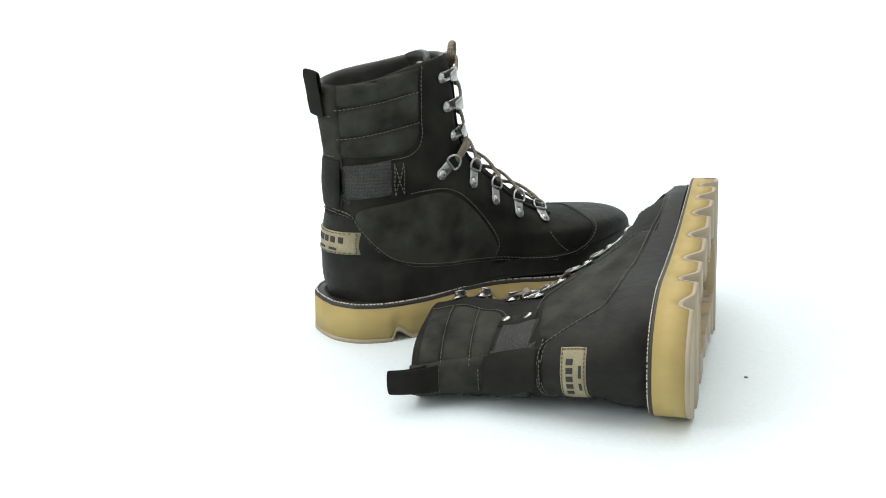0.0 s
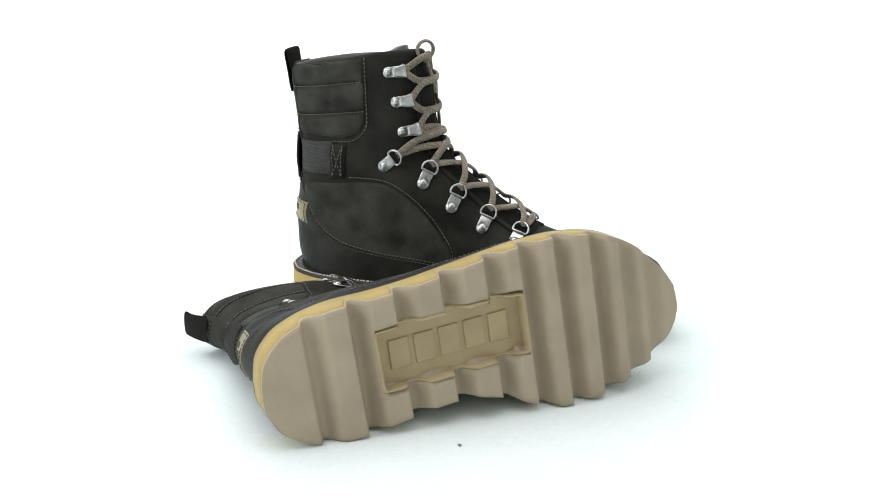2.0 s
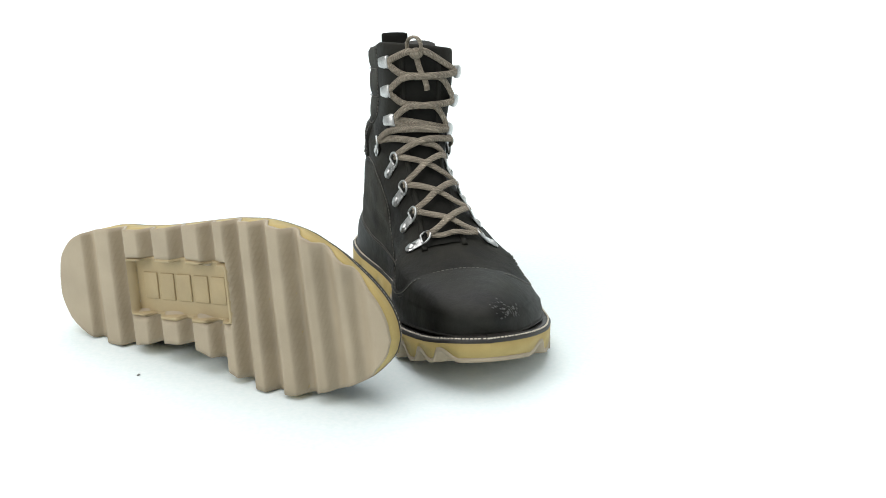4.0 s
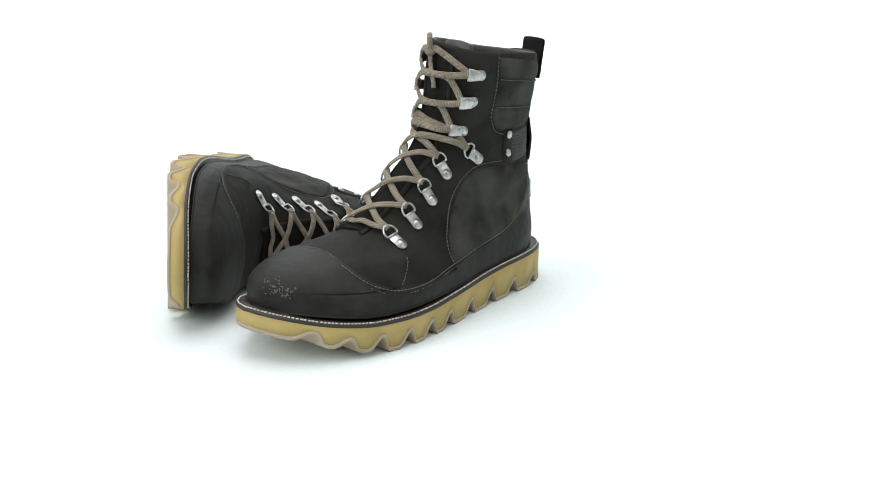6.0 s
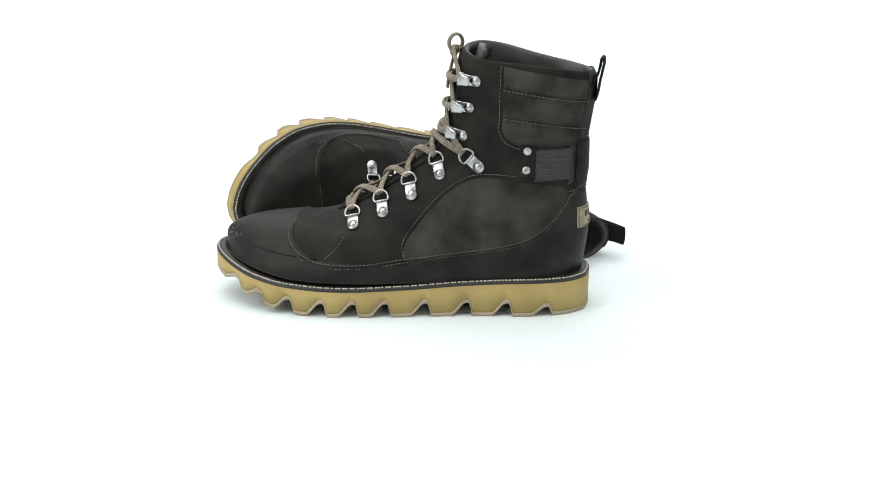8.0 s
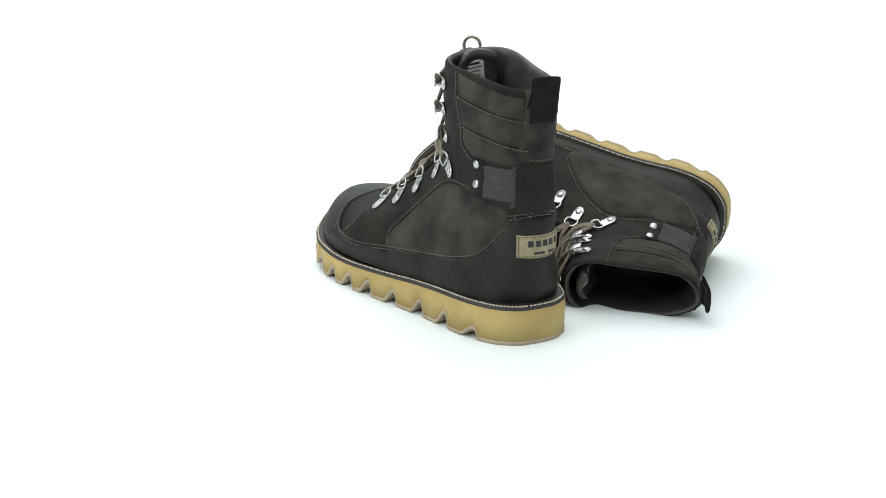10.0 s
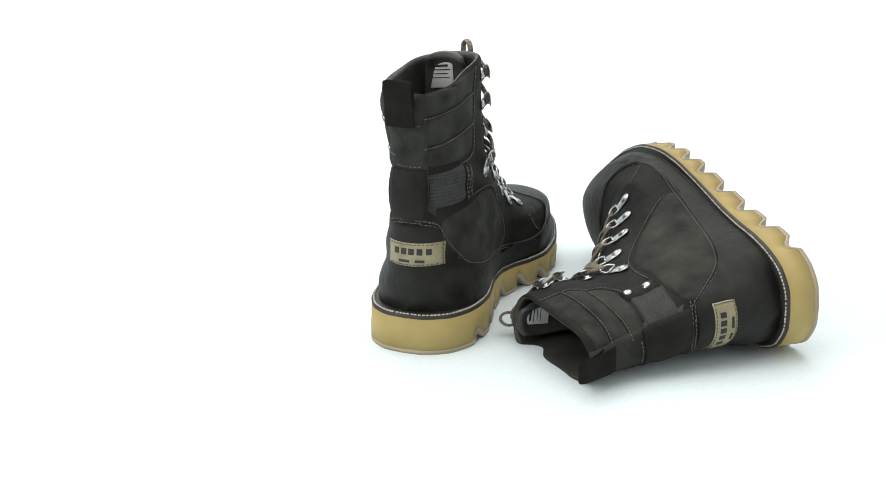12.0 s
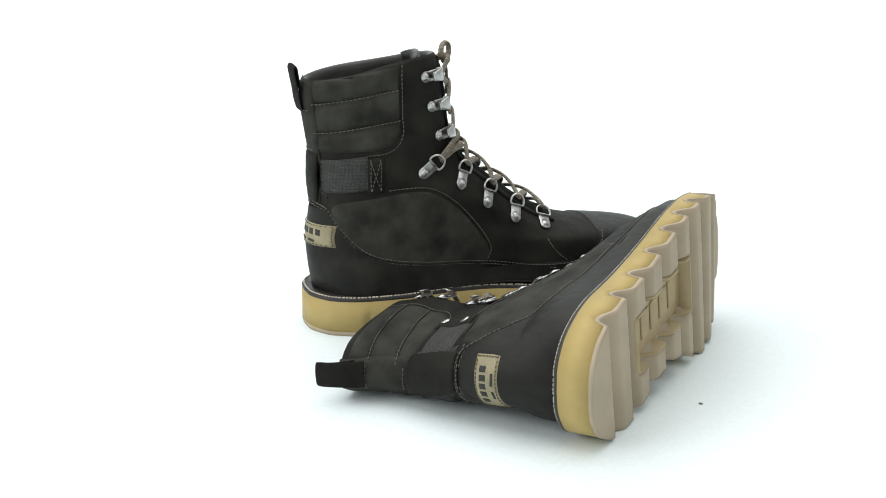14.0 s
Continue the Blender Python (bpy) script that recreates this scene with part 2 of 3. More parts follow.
def surface_tree():
    bm = upper_mesh()
    bmesh.ops.recalc_face_normals(bm, faces=bm.faces)
    bm.normal_update()
    tree = BVHTree.FromBMesh(bm)
    bm.free()
    return tree


SURFACE = surface_tree()


def on_side(x, z, side, lift=0.0):
    """The point of the upper's flank at (x, z), with its normal."""
    hit, n, _, _ = SURFACE.ray_cast(Vector((x, side * 200, z)), Vector((0, -side, 0)))
    if hit is None or (hit.y + 4) * side < 0:
        hit, n, _, _ = SURFACE.find_nearest(Vector((x, side * 27 - 2, z - 2)))
    if n.y * side < 0:
        n = -n
    return hit + n * lift, n


def near(p, lift=0.0):
    q, n, _, _ = SURFACE.find_nearest(Vector(p))
    c = Vector((60, -4, q.z)) if q.z > 110 else Vector((min(245, max(70, q.x)), lerp(-6, 6, q.x / 310), 30))
    if n.dot(q - c) < 0:
        n = -n
    return q + n * lift, n


def edge_gap(x, z, poly):
    """How far inside a polygon a point lies."""
    best = 1e9
    for (ax, az), (bx, bz) in zip(poly, poly[1:] + poly[:1]):
        dx, dz = bx - ax, bz - az
        t = max(0, min(1, ((x - ax) * dx + (z - az) * dz) / (dx * dx + dz * dz + 1e-9)))
        best = min(best, math.hypot(x - ax - t * dx, z - az - t * dz))
    return best


def overlay(poly, side, height, soft=2.0, step=3.5, bulge=0.0):
    """A piece of leather of the outline poly, (x, z), laid on the upper's flank."""
    bm = bmesh.new()
    bm.faces.new([bm.verts.new((x, 0, z)) for x, z in poly])
    xs, zs = [p[0] for p in poly], [p[1] for p in poly]
    for lo, hi, nrm in ((min(xs), max(xs), (1, 0, 0)), (min(zs), max(zs), (0, 0, 1))):
        k = lo + step
        while k < hi:
            bmesh.ops.bisect_plane(bm, geom=bm.verts[:] + bm.edges[:] + bm.faces[:], plane_co=Vector(nrm) * k, plane_no=nrm)
            k += step
    top = {}
    for v in bm.verts:
        x, z = v.co.x, v.co.z
        d = edge_gap(x, z, poly)
        p, n = on_side(x, z, side)
        top[v] = p + n * (height * min(1, 0.35 + 0.65 * d / soft) + bulge * min(1, d / 7) ** 0.6)
        v.co = p
    bottom = {v: v.co - (top[v] - v.co).normalized() * 0.6 for v in bm.verts}
    rim = [e for e in bm.edges if e.is_boundary]
    low = {}
    for e in rim:
        for v in e.verts:
            if v not in low:
                low[v] = bm.verts.new(bottom[v])
    for e in rim:
        a, b = e.verts
        bm.faces.new((a, b, low[b], low[a]))
    for v, p in top.items():
        v.co = p
    return bm


def stitch(points, lift=0.5, gap=3.2, length=2.1, width=0.6, side=0):
    """Single stitches along a line on the flank, side +1 or -1, or through free points where side is 0."""
    bm = bmesh.new()
    if side:
        fine = []
        for (ax, az), (bx, bz) in zip(points, points[1:]):
            n = max(1, int(math.hypot(bx - ax, bz - az) / 3))
            fine += [(lerp(ax, bx, k / n), lerp(az, bz, k / n)) for k in range(n)]
        line = [on_side(x, z, side, lift) for x, z in fine + [points[-1]]]
    else:
        line = [near(p, lift) for p in points]
    along = [0]
    for (a, _), (b, _) in zip(line, line[1:]):
        along.append(along[-1] + (b - a).length)
    d = gap / 2
    while d < along[-1]:
        i = max(k for k in range(len(along) - 1) if along[k] <= d)
        t = (d - along[i]) / max(1e-6, along[i + 1] - along[i])
        p = line[i][0].lerp(line[i + 1][0], t)
        n = line[i][1].lerp(line[i + 1][1], t)
        slab(bm, basis(p, line[i + 1][0] - line[i][0], n), length, width, 0.7)
        d += gap
    return bm


def dense(points, step=4.0):
    pts = spline([(x, 0, z) for x, z in points], 8)
    return [(p.x, p.z) for p in pts]


# ------------------------------------------------------------------ the sole
def sole_bottom(x, y):
    """Height of the tread: flat lugs between rounded grooves that run across, and a toe that turns up."""
    q = x + SKEW * (y - 5)
    z = 0.0
    for g in GROOVES:
        d = q - g
        depth = 11.0 if g < 250 else 8.0
        if g < 40:
            depth = 7.5
        z = max(z, depth * smooth(-4.6, -1.0, d) * (1 - smooth(1.0, 14.0, d)))
    return z + 27.0 * smooth(205, 345, x) ** 1.25


def sole_top(x):
    return curve_at([(0, 27), (40, 27), (90, 25), (140, 22), (190, 20.5), (230, 21.7), (270, 26.3), (310, 35.3)], x)[0]


def sole_edge(x, side, grow):
    k = min(311, max(-3, x))
    y = curve_at(OUTER if side > 0 else INNER, k)[0]
    return y + side * grow


def sole_body(low, high, grow, step=1.6, cols=26, panel=True):
    """A layer of the sole between low(x, y) and high(x)."""
    n = int(314 / step)
    ends = [9.0 * (k / 14) ** 2 + 0.02 for k in range(15)]
    xs = [-3 + e for e in ends] + [6 + (k + 1) * 296 / n for k in range(n - 1)] + [311 - e for e in ends[::-1]]
    bm = bmesh.new()
    lows, highs = [], []
    for x in xs:
        yo, yi = sole_edge(x, 1, grow), sole_edge(x, -1, grow)
        lows.append([(x, lerp(yi, yo, k / cols), low(x, lerp(yi, yo, k / cols))) for k in range(cols + 1)])
        highs.append([(x, lerp(yi, yo, k / cols), high(x, lerp(yi, yo, k / cols))) for k in range(cols + 1)])
    a = grid_faces(bm, lows)
    b = grid_faces(bm, highs)
    for i in range(len(xs) - 1):
        for c in (0, cols):
            bm.faces.new((a[i][c], a[i + 1][c], b[i + 1][c], b[i][c]))
    for i in (0, len(xs) - 1):
        for c in range(cols):
            bm.faces.new((a[i][c], a[i][c + 1], b[i][c + 1], b[i][c]))
    return bm


def recess(x, y):
    """1 inside the sunk field under the arch."""
    q = x + SKEW * (y - 5)
    w = y - 0.137 * (x - 80)
    return smooth(75.2, 76.6, q) * (1 - smooth(182, 183.4, q)) * smooth(-18.9, -17.5, w) * (1 - smooth(22.8, 24.2, w))


def sole_rim(grow, lift, n=150):
    """Points round the sole's edge, at its top, set out or in by grow."""
    xs = [154 - 156.95 * math.cos(math.pi * k / n) for k in range(n + 1)]
    flat = [Vector((x, sole_edge(x, 1, 0))) for x in xs] + [Vector((x, sole_edge(x, -1, 0))) for x in xs[-2:0:-1]]
    out = []
    for i, p in enumerate(flat):
        t = flat[(i + 1) % len(flat)] - flat[i - 1]
        q = p + Vector((-t.y, t.x)).normalized() * grow
        out.append(Vector((q.x, q.y, sole_top(p.x) + lift)))
    return out


# ------------------------------------------------------------------ hardware
def d_ring(rivet_at, toward, parent):
    """A riveted plate that holds a wire ring."""
    p, n = near(rivet_at, 1.0)
    m = basis(p, Vector(toward) - p, n)
    bm = bmesh.new()
    slab(bm, m @ Matrix.Translation((2.9, 0, 0.2)), 8.8, 9.0, 1.1, 0.5)
    bmesh.ops.create_cone(bm, cap_ends=True, segments=18, radius1=4.7, radius2=4.4, depth=1.1, matrix=m @ Matrix.Translation((-2.0, 0, 0.2)))
    plate = part("lace_ring", bm, STEEL, parent, "nickel plate with a wire D-ring")
    bm = bmesh.new()
    bmesh.ops.create_uvsphere(bm, u_segments=14, v_segments=8, radius=2.9, matrix=m @ Matrix.Translation((-1.6, 0, 0.7)) @ Matrix.Diagonal((1, 1, 0.55, 1)))
    part("rivet", bm, STEEL, plate)
    bm = bmesh.new()
    loop = []
    for k in range(25):
        a = -math.pi * 0.62 + math.pi * 1.24 * k / 24
        loop.append(Vector((10.0 + 5.9 * math.cos(a), 5.9 * math.sin(a), 1.8 + 1.4 * math.cos(a))))
    loop = [Vector((7.6, -4.2, 1.2))] + loop + [Vector((7.6, 4.2, 1.2)), Vector((7.6, 0, 1.3)), Vector((7.6, -4.2, 1.2))]
    loop = [m @ q for q in loop]
    tube(bm, loop, [m.to_3x3() @ Vector((0, 0.01, 1))] * len(loop), 1.7, 1.7, 8)
    part("wire_ring", bm, STEEL, plate)
    return m @ Vector((13.6, 0, 3.0)), m


def lace_hook(rivet_at, toward, parent):
    """A speed hook: riveted plate with a bent-over tongue."""
    p, n = near(rivet_at, 0.9)
    m = basis(p, Vector(toward) - p, n)
    bm = bmesh.new()
    slab(bm, m @ Matrix.Translation((5.4, 0, 0.2)), 10.0, 8.0, 1.1, 0.45)
    bmesh.ops.create_cone(bm, cap_ends=True, segments=18, radius1=4.3, radius2=4.0, depth=1.1, matrix=m @ Matrix.Translation((0, 0, 0.2)))
    rows = []
    for k in range(13):
        a = math.pi * k / 12
        w = 5.0 + 0.3 * math.sin(a) - max(0, k - 8) * 0.4
        x = 10.0 + 3.6 * math.sin(a) - (max(0, k - 6) * 1.1)
        z = 3.0 - 2.6 * math.cos(a)
        rows.append([Vector((x, w * math.cos(b) * 0.95, z + 0.55 * math.sin(b))) for b in (2 * math.pi * j / 10 for j in range(10))])
    rows = [[m @ q for q in r] for r in rows]
    vs = grid_faces(bm, rows, True)
    bm.faces.new(vs[0][::-1])
    bm.faces.new(vs[-1])
    hook = part("lace_hook", bm, STEEL, parent, "polished nickel lace hook")
    bm = bmesh.new()
    bmesh.ops.create_uvsphere(bm, u_segments=14, v_segments=8, radius=2.9, matrix=m @ Matrix.Translation((0, 0, 0.7)) @ Matrix.Diagonal((1, 1, 0.55, 1)))
    part("rivet", bm, STEEL, hook)
    return m @ Vector((11.5, 0, 3.2)), m


def lace(points, parent, width=5.3, thick=2.5, steps=6):
    path = spline(points, steps)
    normals = []
    for p in path:
        normals.append(near(p)[1])
    bm = bmesh.new()
    tube(bm, path, normals, width, thick, 10)
    return part("lace", bm, LACE, parent)


# rivets of the lacing: (x, y, z) on the outer and the inner side, from the top down
OUT_RIVETS = [(90.6, 28, 182), (96.3, 26.5, 161.2), (102.5, 24, 138.4), (89.2, 21, 115.5), (121.8, 26, 111.5), (141.5, 27.5, 93.5),
              (162.6, 31, 78), (184, 34, 62.5)]
IN_RIVETS = [(89, -23.5, 190.3), (95.3, -23.5, 168), (100.5, -24.5, 145.5), (89.4, -29, 120.2), (122, -34, 112), (146, -35, 97.5),
             (168.5, -32, 84), (191.5, -24, 72)]


def crest(z_or_x, by="z"):
    """A point of the front's middle line."""
    best = min((k / 400 for k in range(100, 401)), key=lambda v: abs(curve_at(FRONT, v)[1 if by == "z" else 0] - z_or_x))
    fx, fz = curve_at(FRONT, best)
    return Vector((fx, -2, fz))


def make_boot(name, label, right=False, slump=0.0):
    global MIRROR, SLUMP
    MIRROR, SLUMP = right, slump
    boot = tagged(new(name), label, "boot", "pair of boots")

    part("upper", upper_mesh(), LEATHER, boot, "black oiled leather upper")

    # lining, open at the top
    bm = bmesh.new()
    rows = [ring_of(1, shrink=2.4, lift=2.0), ring_of(1, shrink=4.2, lift=1.4), ring_of(1, shrink=5.4, lift=-0.6)]
    rows += [ring_of(v, shrink=5.6 + 1.2 * math.sin((1 - v) * 9)) for v in (0.98, 0.95, 0.91, 0.87, 0.83, 0.79, 0.75, 0.71, 0.67, 0.63, 0.59)]
    vs = grid_faces(bm, rows, True)
    bm.faces.new(vs[-1])
    part("lining", bm, LINING, boot, "dark grey padded lining")

    # toe cap and heel counter
    def skin(vs, s_of, lift):
        bm = bmesh.new()
        rows = []
        for v in vs:
            row = [near(shell(s, v, side), lift)[0] for side, s in s_of(v)]
            rows.append(row)
        grid_faces(bm, rows)
        return bm

    cap_line = [(135, 43.5), (174, 41.5), (203, 42), (216, 44.5), (225, 48.5), (231.5, 54), (235.5, 61), (238.5, 80)]

    def cap_span(v):
        got = {}
        for side in (1, -1):
            lo = 0.998
            for k in range(4, 850):
                q = shell(1 - k / 1500, v, side)
                if q.x < 137 or q.z > curve_at(cap_line, q.x)[0]:
                    break
                lo = 1 - k / 1500
            got[side] = lo
        outer = [1 - (1 - got[1]) * (1 - k / 30) ** 1.7 for k in range(31)]
        inner = [1 - (1 - got[-1]) * (1 - k / 30) ** 1.7 for k in range(31)]
        return [(1, q) for q in outer] + [(-1, q) for q in inner[-2::-1]]

    part("toe_cap", skin([0.306 * (1 - (1 - k / 56) ** 1.8) for k in range(57)], cap_span, 0.9), SMOOTH, boot, "smooth waxed leather toe cap and rand")

    edge_line = [(4, 97), (15, 94), (22, 82), (33, 68), (50, 56.5), (70, 51), (85, 49), (118, 45), (141, 43)]

    def counter_span(v):
        best = 0.02
        for k in range(1, 100):
            q = shell(k / 200, v, 1)
            if q.x < 139 and q.z < curve_at(edge_line, q.x)[0]:
                best = k / 200
        ks = [best * (1 - k / 34) ** 2.3 for k in range(35)]
        return [(1, q) for q in ks] + [(-1, q) for q in ks[-2::-1]]

    part("heel_counter", skin([0.01 + 0.545 * k / 36 for k in range(37)], counter_span, 1.1), SMOOTH, boot, "smooth waxed leather heel counter")

    # tongue
    rows_t = []
    for k in range(22):
        v = lerp(0.40, 0.985, k / 21)
        fx, fz = curve_at(FRONT, v)
        row = []
        for j in range(13):
            w = (j / 12 - 0.5) * 2
            y = -2 + w * 15.0
            q, n = near((fx + 3 - abs(w) * 2, y, fz + 2), 0.0)
            row.append(q + n * (1.3 - 0.9 * abs(w) ** 3))
        rows_t.append(row)
    bm = bmesh.new()
    grid_faces(bm, rows_t)
    part("tongue_front", bm, SUEDE, boot, "black suede tongue")
    bm = bmesh.new()
    back, front = [], []
    for k in range(12):
        z = lerp(150, 207, k / 11)
        xf, xb = [], []
        for j in range(15):
            w = (j / 14 - 0.5) * 2
            ww = 17 - 3 * smooth(0.75, 1, k / 11) * abs(w)
            lean = 97 - 0.03 * (z - 150) - 4 * w * w - 3 * smooth(0.8, 1, k / 11)
            drop = 3.5 * w * w * smooth(0.7, 1, k / 11)
            xf.append(Vector((lean, 0 + w * ww, z - drop)))
            xb.append(Vector((lean - 5.0, w * (ww - 1), z - drop - 0.8)))
        front.append(xf)
        back.append(xb)
    a, b = grid_faces(bm, front), grid_faces(bm, back)
    for j in range(14):
        bm.faces.new((a[-1][j], a[-1][j + 1], b[-1][j + 1], b[-1][j]))
    for i in range(11):
        bm.faces.new((a[i][0], a[i + 1][0], b[i + 1][0], b[i][0]))
        bm.faces.new((a[i][14], a[i + 1][14], b[i + 1][14], b[i][14]))
    tongue = part("tongue", bm, LINING, boot, "padded grey tongue")
    bm = bmesh.new()
    slab(bm, pose(89.6, 4, 190, -6, 2, 0), 0.8, 19, 21, 0.2)
    tag = part("size_tag", bm, TAG, tongue, "small white woven tag")
    bm = bmesh.new()
    for k, (w, h) in enumerate(((12, 1.5), (17, 0.6), (13, 0.6), (16, 0.6))):
        slab(bm, pose(89.1, 4, 196 - k * 3.0, -6, 2, 0), 0.5, w * 0.85, h)
    tag_print = part("printed_bar", bm, INK, boot, "lines of small dark print")
    tag_print.parent = tongue

    # panels on both flanks
    for side in (1, -1):
        zo = -4.0 if side > 0 else 1.5
        quarter = dense([(17, 88), (26, 76), (36, 64.5), (52, 55.5), (85, 49), (118, 45), (140, 43.5), (142, 54), (134, 68), (116, 89), (98, 102),
                         (82, 106), (50, 103), (22, 99), (17, 88)])[:-1]
        part("quarter_panel", overlay(quarter, side, 1.0, 1.5), NUBUCK, boot, "charcoal nubuck quarter panel")
        line = dense([(6, 99), (15, 96), (22, 84), (33, 70), (50, 58.5), (85, 51.5), (140, 45), (174, 40.4), (205, 40.4), (218, 42.8), (228, 47), (235, 53), (239, 60)])
        part("stitching", stitch(line, 1.1, side=side), THREAD, boot)
        line2 = [(x, z - 2.6) for x, z in line]
        part("stitching", stitch(line2, 0.5, side=side), THREAD, boot)
        front_line = dense([(141, 46), (143.5, 56), (136, 70), (118, 91), (100, 104.5), (84, 109), (60, 108)])
        part("stitching", stitch(front_line, 0.5, side=side), THREAD, boot)
        # padded collar bands
        bands = ([(6, 171.0), (69, 180.5), (69.5, 198), (5, 187)], [(8, 149.5), (70, 158.0), (69.5, 180.1), (6.5, 170.6)],
                 [(10, 136), (58, 136), (67, 141), (71, 149), (70, 157.6), (8, 149.1)])
        for band in bands:
            part("collar_band", overlay([(x, z + zo) for x, z in band], side, 0.6, 2.5, bulge=1.1), NUBUCK, boot, "padded leather collar band")
        part("stitching", stitch([(7, 170.8 + zo), (69, 180.3 + zo)], 1.5, side=side), THREAD, boot)
        part("stitching", stitch([(9, 149.3 + zo), (70, 157.8 + zo)], 1.5, side=side), THREAD, boot)
        edge = dense([(71.5, 199), (72, 180), (72.5, 160), (73, 148), (68.5, 139), (59, 134), (46, 133)])
        part("stitching", stitch([(x, z + zo) for x, z in edge], 0.6, side=side), THREAD, boot)
        # elastic gore and its leather strap end
        part("elastic_gore", overlay([(9, 106), (45, 108 + zo), (45, 133 + zo), (9, 131)], side, 1.6, 1.2), GORE, boot, "ribbed charcoal elastic gore")
        strap = part("strap_end", overlay([(43, 106), (57, 107), (57, 133), (43, 132.5)], side, 2.0, 1.2), LEATHER, boot)
        if side > 0:
            for x, z in ((50.8, 128.5), (51.5, 113)):
                p, n = on_side(x, z, side, 2.2)
                bm = bmesh.new()
                bmesh.ops.create_uvsphere(bm, u_segments=16, v_segments=8, radius=3.3, matrix=basis(p, (1, 0, 0), n) @ Matrix.Diagonal((1, 1, 0.45, 1)))
                part("rivet", bm, STEEL, strap, "round nickel rivet")
        else:
            for x in (46.5, 54):
                part("stitching", stitch([(x, 108), (x, 131)], 2.1, side=side), THREAD, strap)
            part("stitching", stitch([(46.5, 108), (54, 131)], 2.1, side=side), THREAD, strap)
            part("stitching", stitch([(54, 108), (46.5, 131)], 2.1, side=side), THREAD, strap)

        # edge of the eyestay beside the tongue
        path, nrm = [], []
        for k in range(40):
            v = lerp(0.395, 0.97, k / 39)
            fx, fz = curve_at(FRONT, v)
            q, n = near((fx + 1, -2 + side * 15.5, fz), 0.5)
            path.append(q)
            nrm.append(n)
        bm = bmesh.new()
        tube(bm, path, nrm, 4.5, 2.6, 8)
        part("eyestay_edge", bm, LEATHER, boot)

    # toe cap seam over the vamp
    over = []
    for k in range(25):
        w = (k / 24 - 0.5) * 2
        over.append((239 - 4 * (1 - w * w), 2 + w * 48, 66 - 16 * w * w))
    part("stitching", stitch(over, 0.4), THREAD, boot)
    part("stitching", stitch([(x + 3, y, z) for x, y, z in over], 0.4), THREAD, boot)
    # seam under the lowest ring
    for side in (1, -1):
        tail = dense([(189, 60), (193, 54), (199, 47.5), (205, 43)])
        part("stitching", stitch(tail, 0.4, side=side), THREAD, boot)
    # scuff on the toe's outer side
    if not right:
        bm = bmesh.new()
        rnd = random.Random(5)
        for k in range(70):
            p, n = near((rnd.gauss(290, 4.0), rnd.gauss(24, 7), rnd.gauss(51, 2.5)), 1.0)
            r = rnd.uniform(0.2, 0.8)
            bmesh.ops.create_icosphere(bm, subdivisions=1, radius=r, matrix=basis(p, (rnd.random(), 1, 0), n) @ Matrix.Diagonal((1.8, 1, 0.22, 1)))
        part("scuff_mark", bm, WORN, boot, "pale scuffs on the toe")

    # backstay, pull loop, lower loop
    def strip(z0, z1, y0, y1, lift, thick, name, mat, text=""):
        bm = bmesh.new()
        n = 20
        outer, inner = [], []
        for k in range(n + 1):
            z = lerp(z0, z1, k / n)
            ro, ri = [], []
            for j in range(9):
                y = lerp(y0, y1, j / 8)
                hit, nr, _, _ = SURFACE.ray_cast(Vector((-100, y, z)), Vector((1, 0, 0)))
                if hit is None:
                    hit, nr = Vector((2, y, z)), Vector((-1, 0, 0))
                if nr.x > 0:
                    nr = -nr
                lf = lift(k / n)
                ro.append(hit + nr * (lf + thick))
                ri.append(hit + nr * (lf - 0.5))
            outer.append(ro)
            inner.append(ri)
        a, b = grid_faces(bm, outer), grid_faces(bm, inner)
        for j in range(8):
            for i in (0, n):
                bm.faces.new((a[i][j], a[i][j + 1], b[i][j + 1], b[i][j]))
        for i in range(n):
            for j in (0, 8):
                bm.faces.new((a[i][j], a[i + 1][j], b[i + 1][j], b[i][j]))
        return part(name, bm, mat, boot, text)

    strip(97, 189, -18, 9, lambda t: 0.0, 1.4, "backstay", NUBUCK, "charcoal nubuck backstay")
    strip(99, 136, -17, 8, lambda t: 1.0 + 3.4 * math.sin(math.pi * t) ** 0.8, 1.6, "heel_loop", LEATHER)
    for z in (98.5, 137, 167):
        part("stitching", stitch([(0, lerp(-19, 7, k / 6), z) for k in range(7)], 1.7), THREAD, boot)
    bm = bmesh.new()
    loop = [(1.3, 167), (-0.3, 173), (-1.5, 181), (-3.2, 190), (-4.2, 196), (-3.4, 199), (-1.9, 197.6), (-1.0, 192), (0.6, 186), (5, 177)]
    lp = spline([(x, -1.8, z + (3.5 * smooth(178, 200, z) if right else 0)) for x, z in loop], 5)
    rows = []
    for i, p in enumerate(lp):
        t = (lp[min(i + 1, len(lp) - 1)] - lp[max(i - 1, 0)]).normalized()
        nn = Vector((-t.z, 0, t.x))
        rows.append([p + Vector((0, 11 * math.cos(a), 0)) + nn * (1.1 * math.sin(a)) for a in (2 * math.pi * k / 14 for k in range(14))])
    vs = grid_faces(bm, rows, True)
    bm.faces.new(vs[0][::-1])
    bm.faces.new(vs[-1])
    part("pull_loop", bm, SUEDE, boot, "black webbing pull loop")

    # heel tab with its print, a little further round on the right boot
    slip = -3.5 if right else -2.5
    bm = bmesh.new()
    outer, inner = [], []
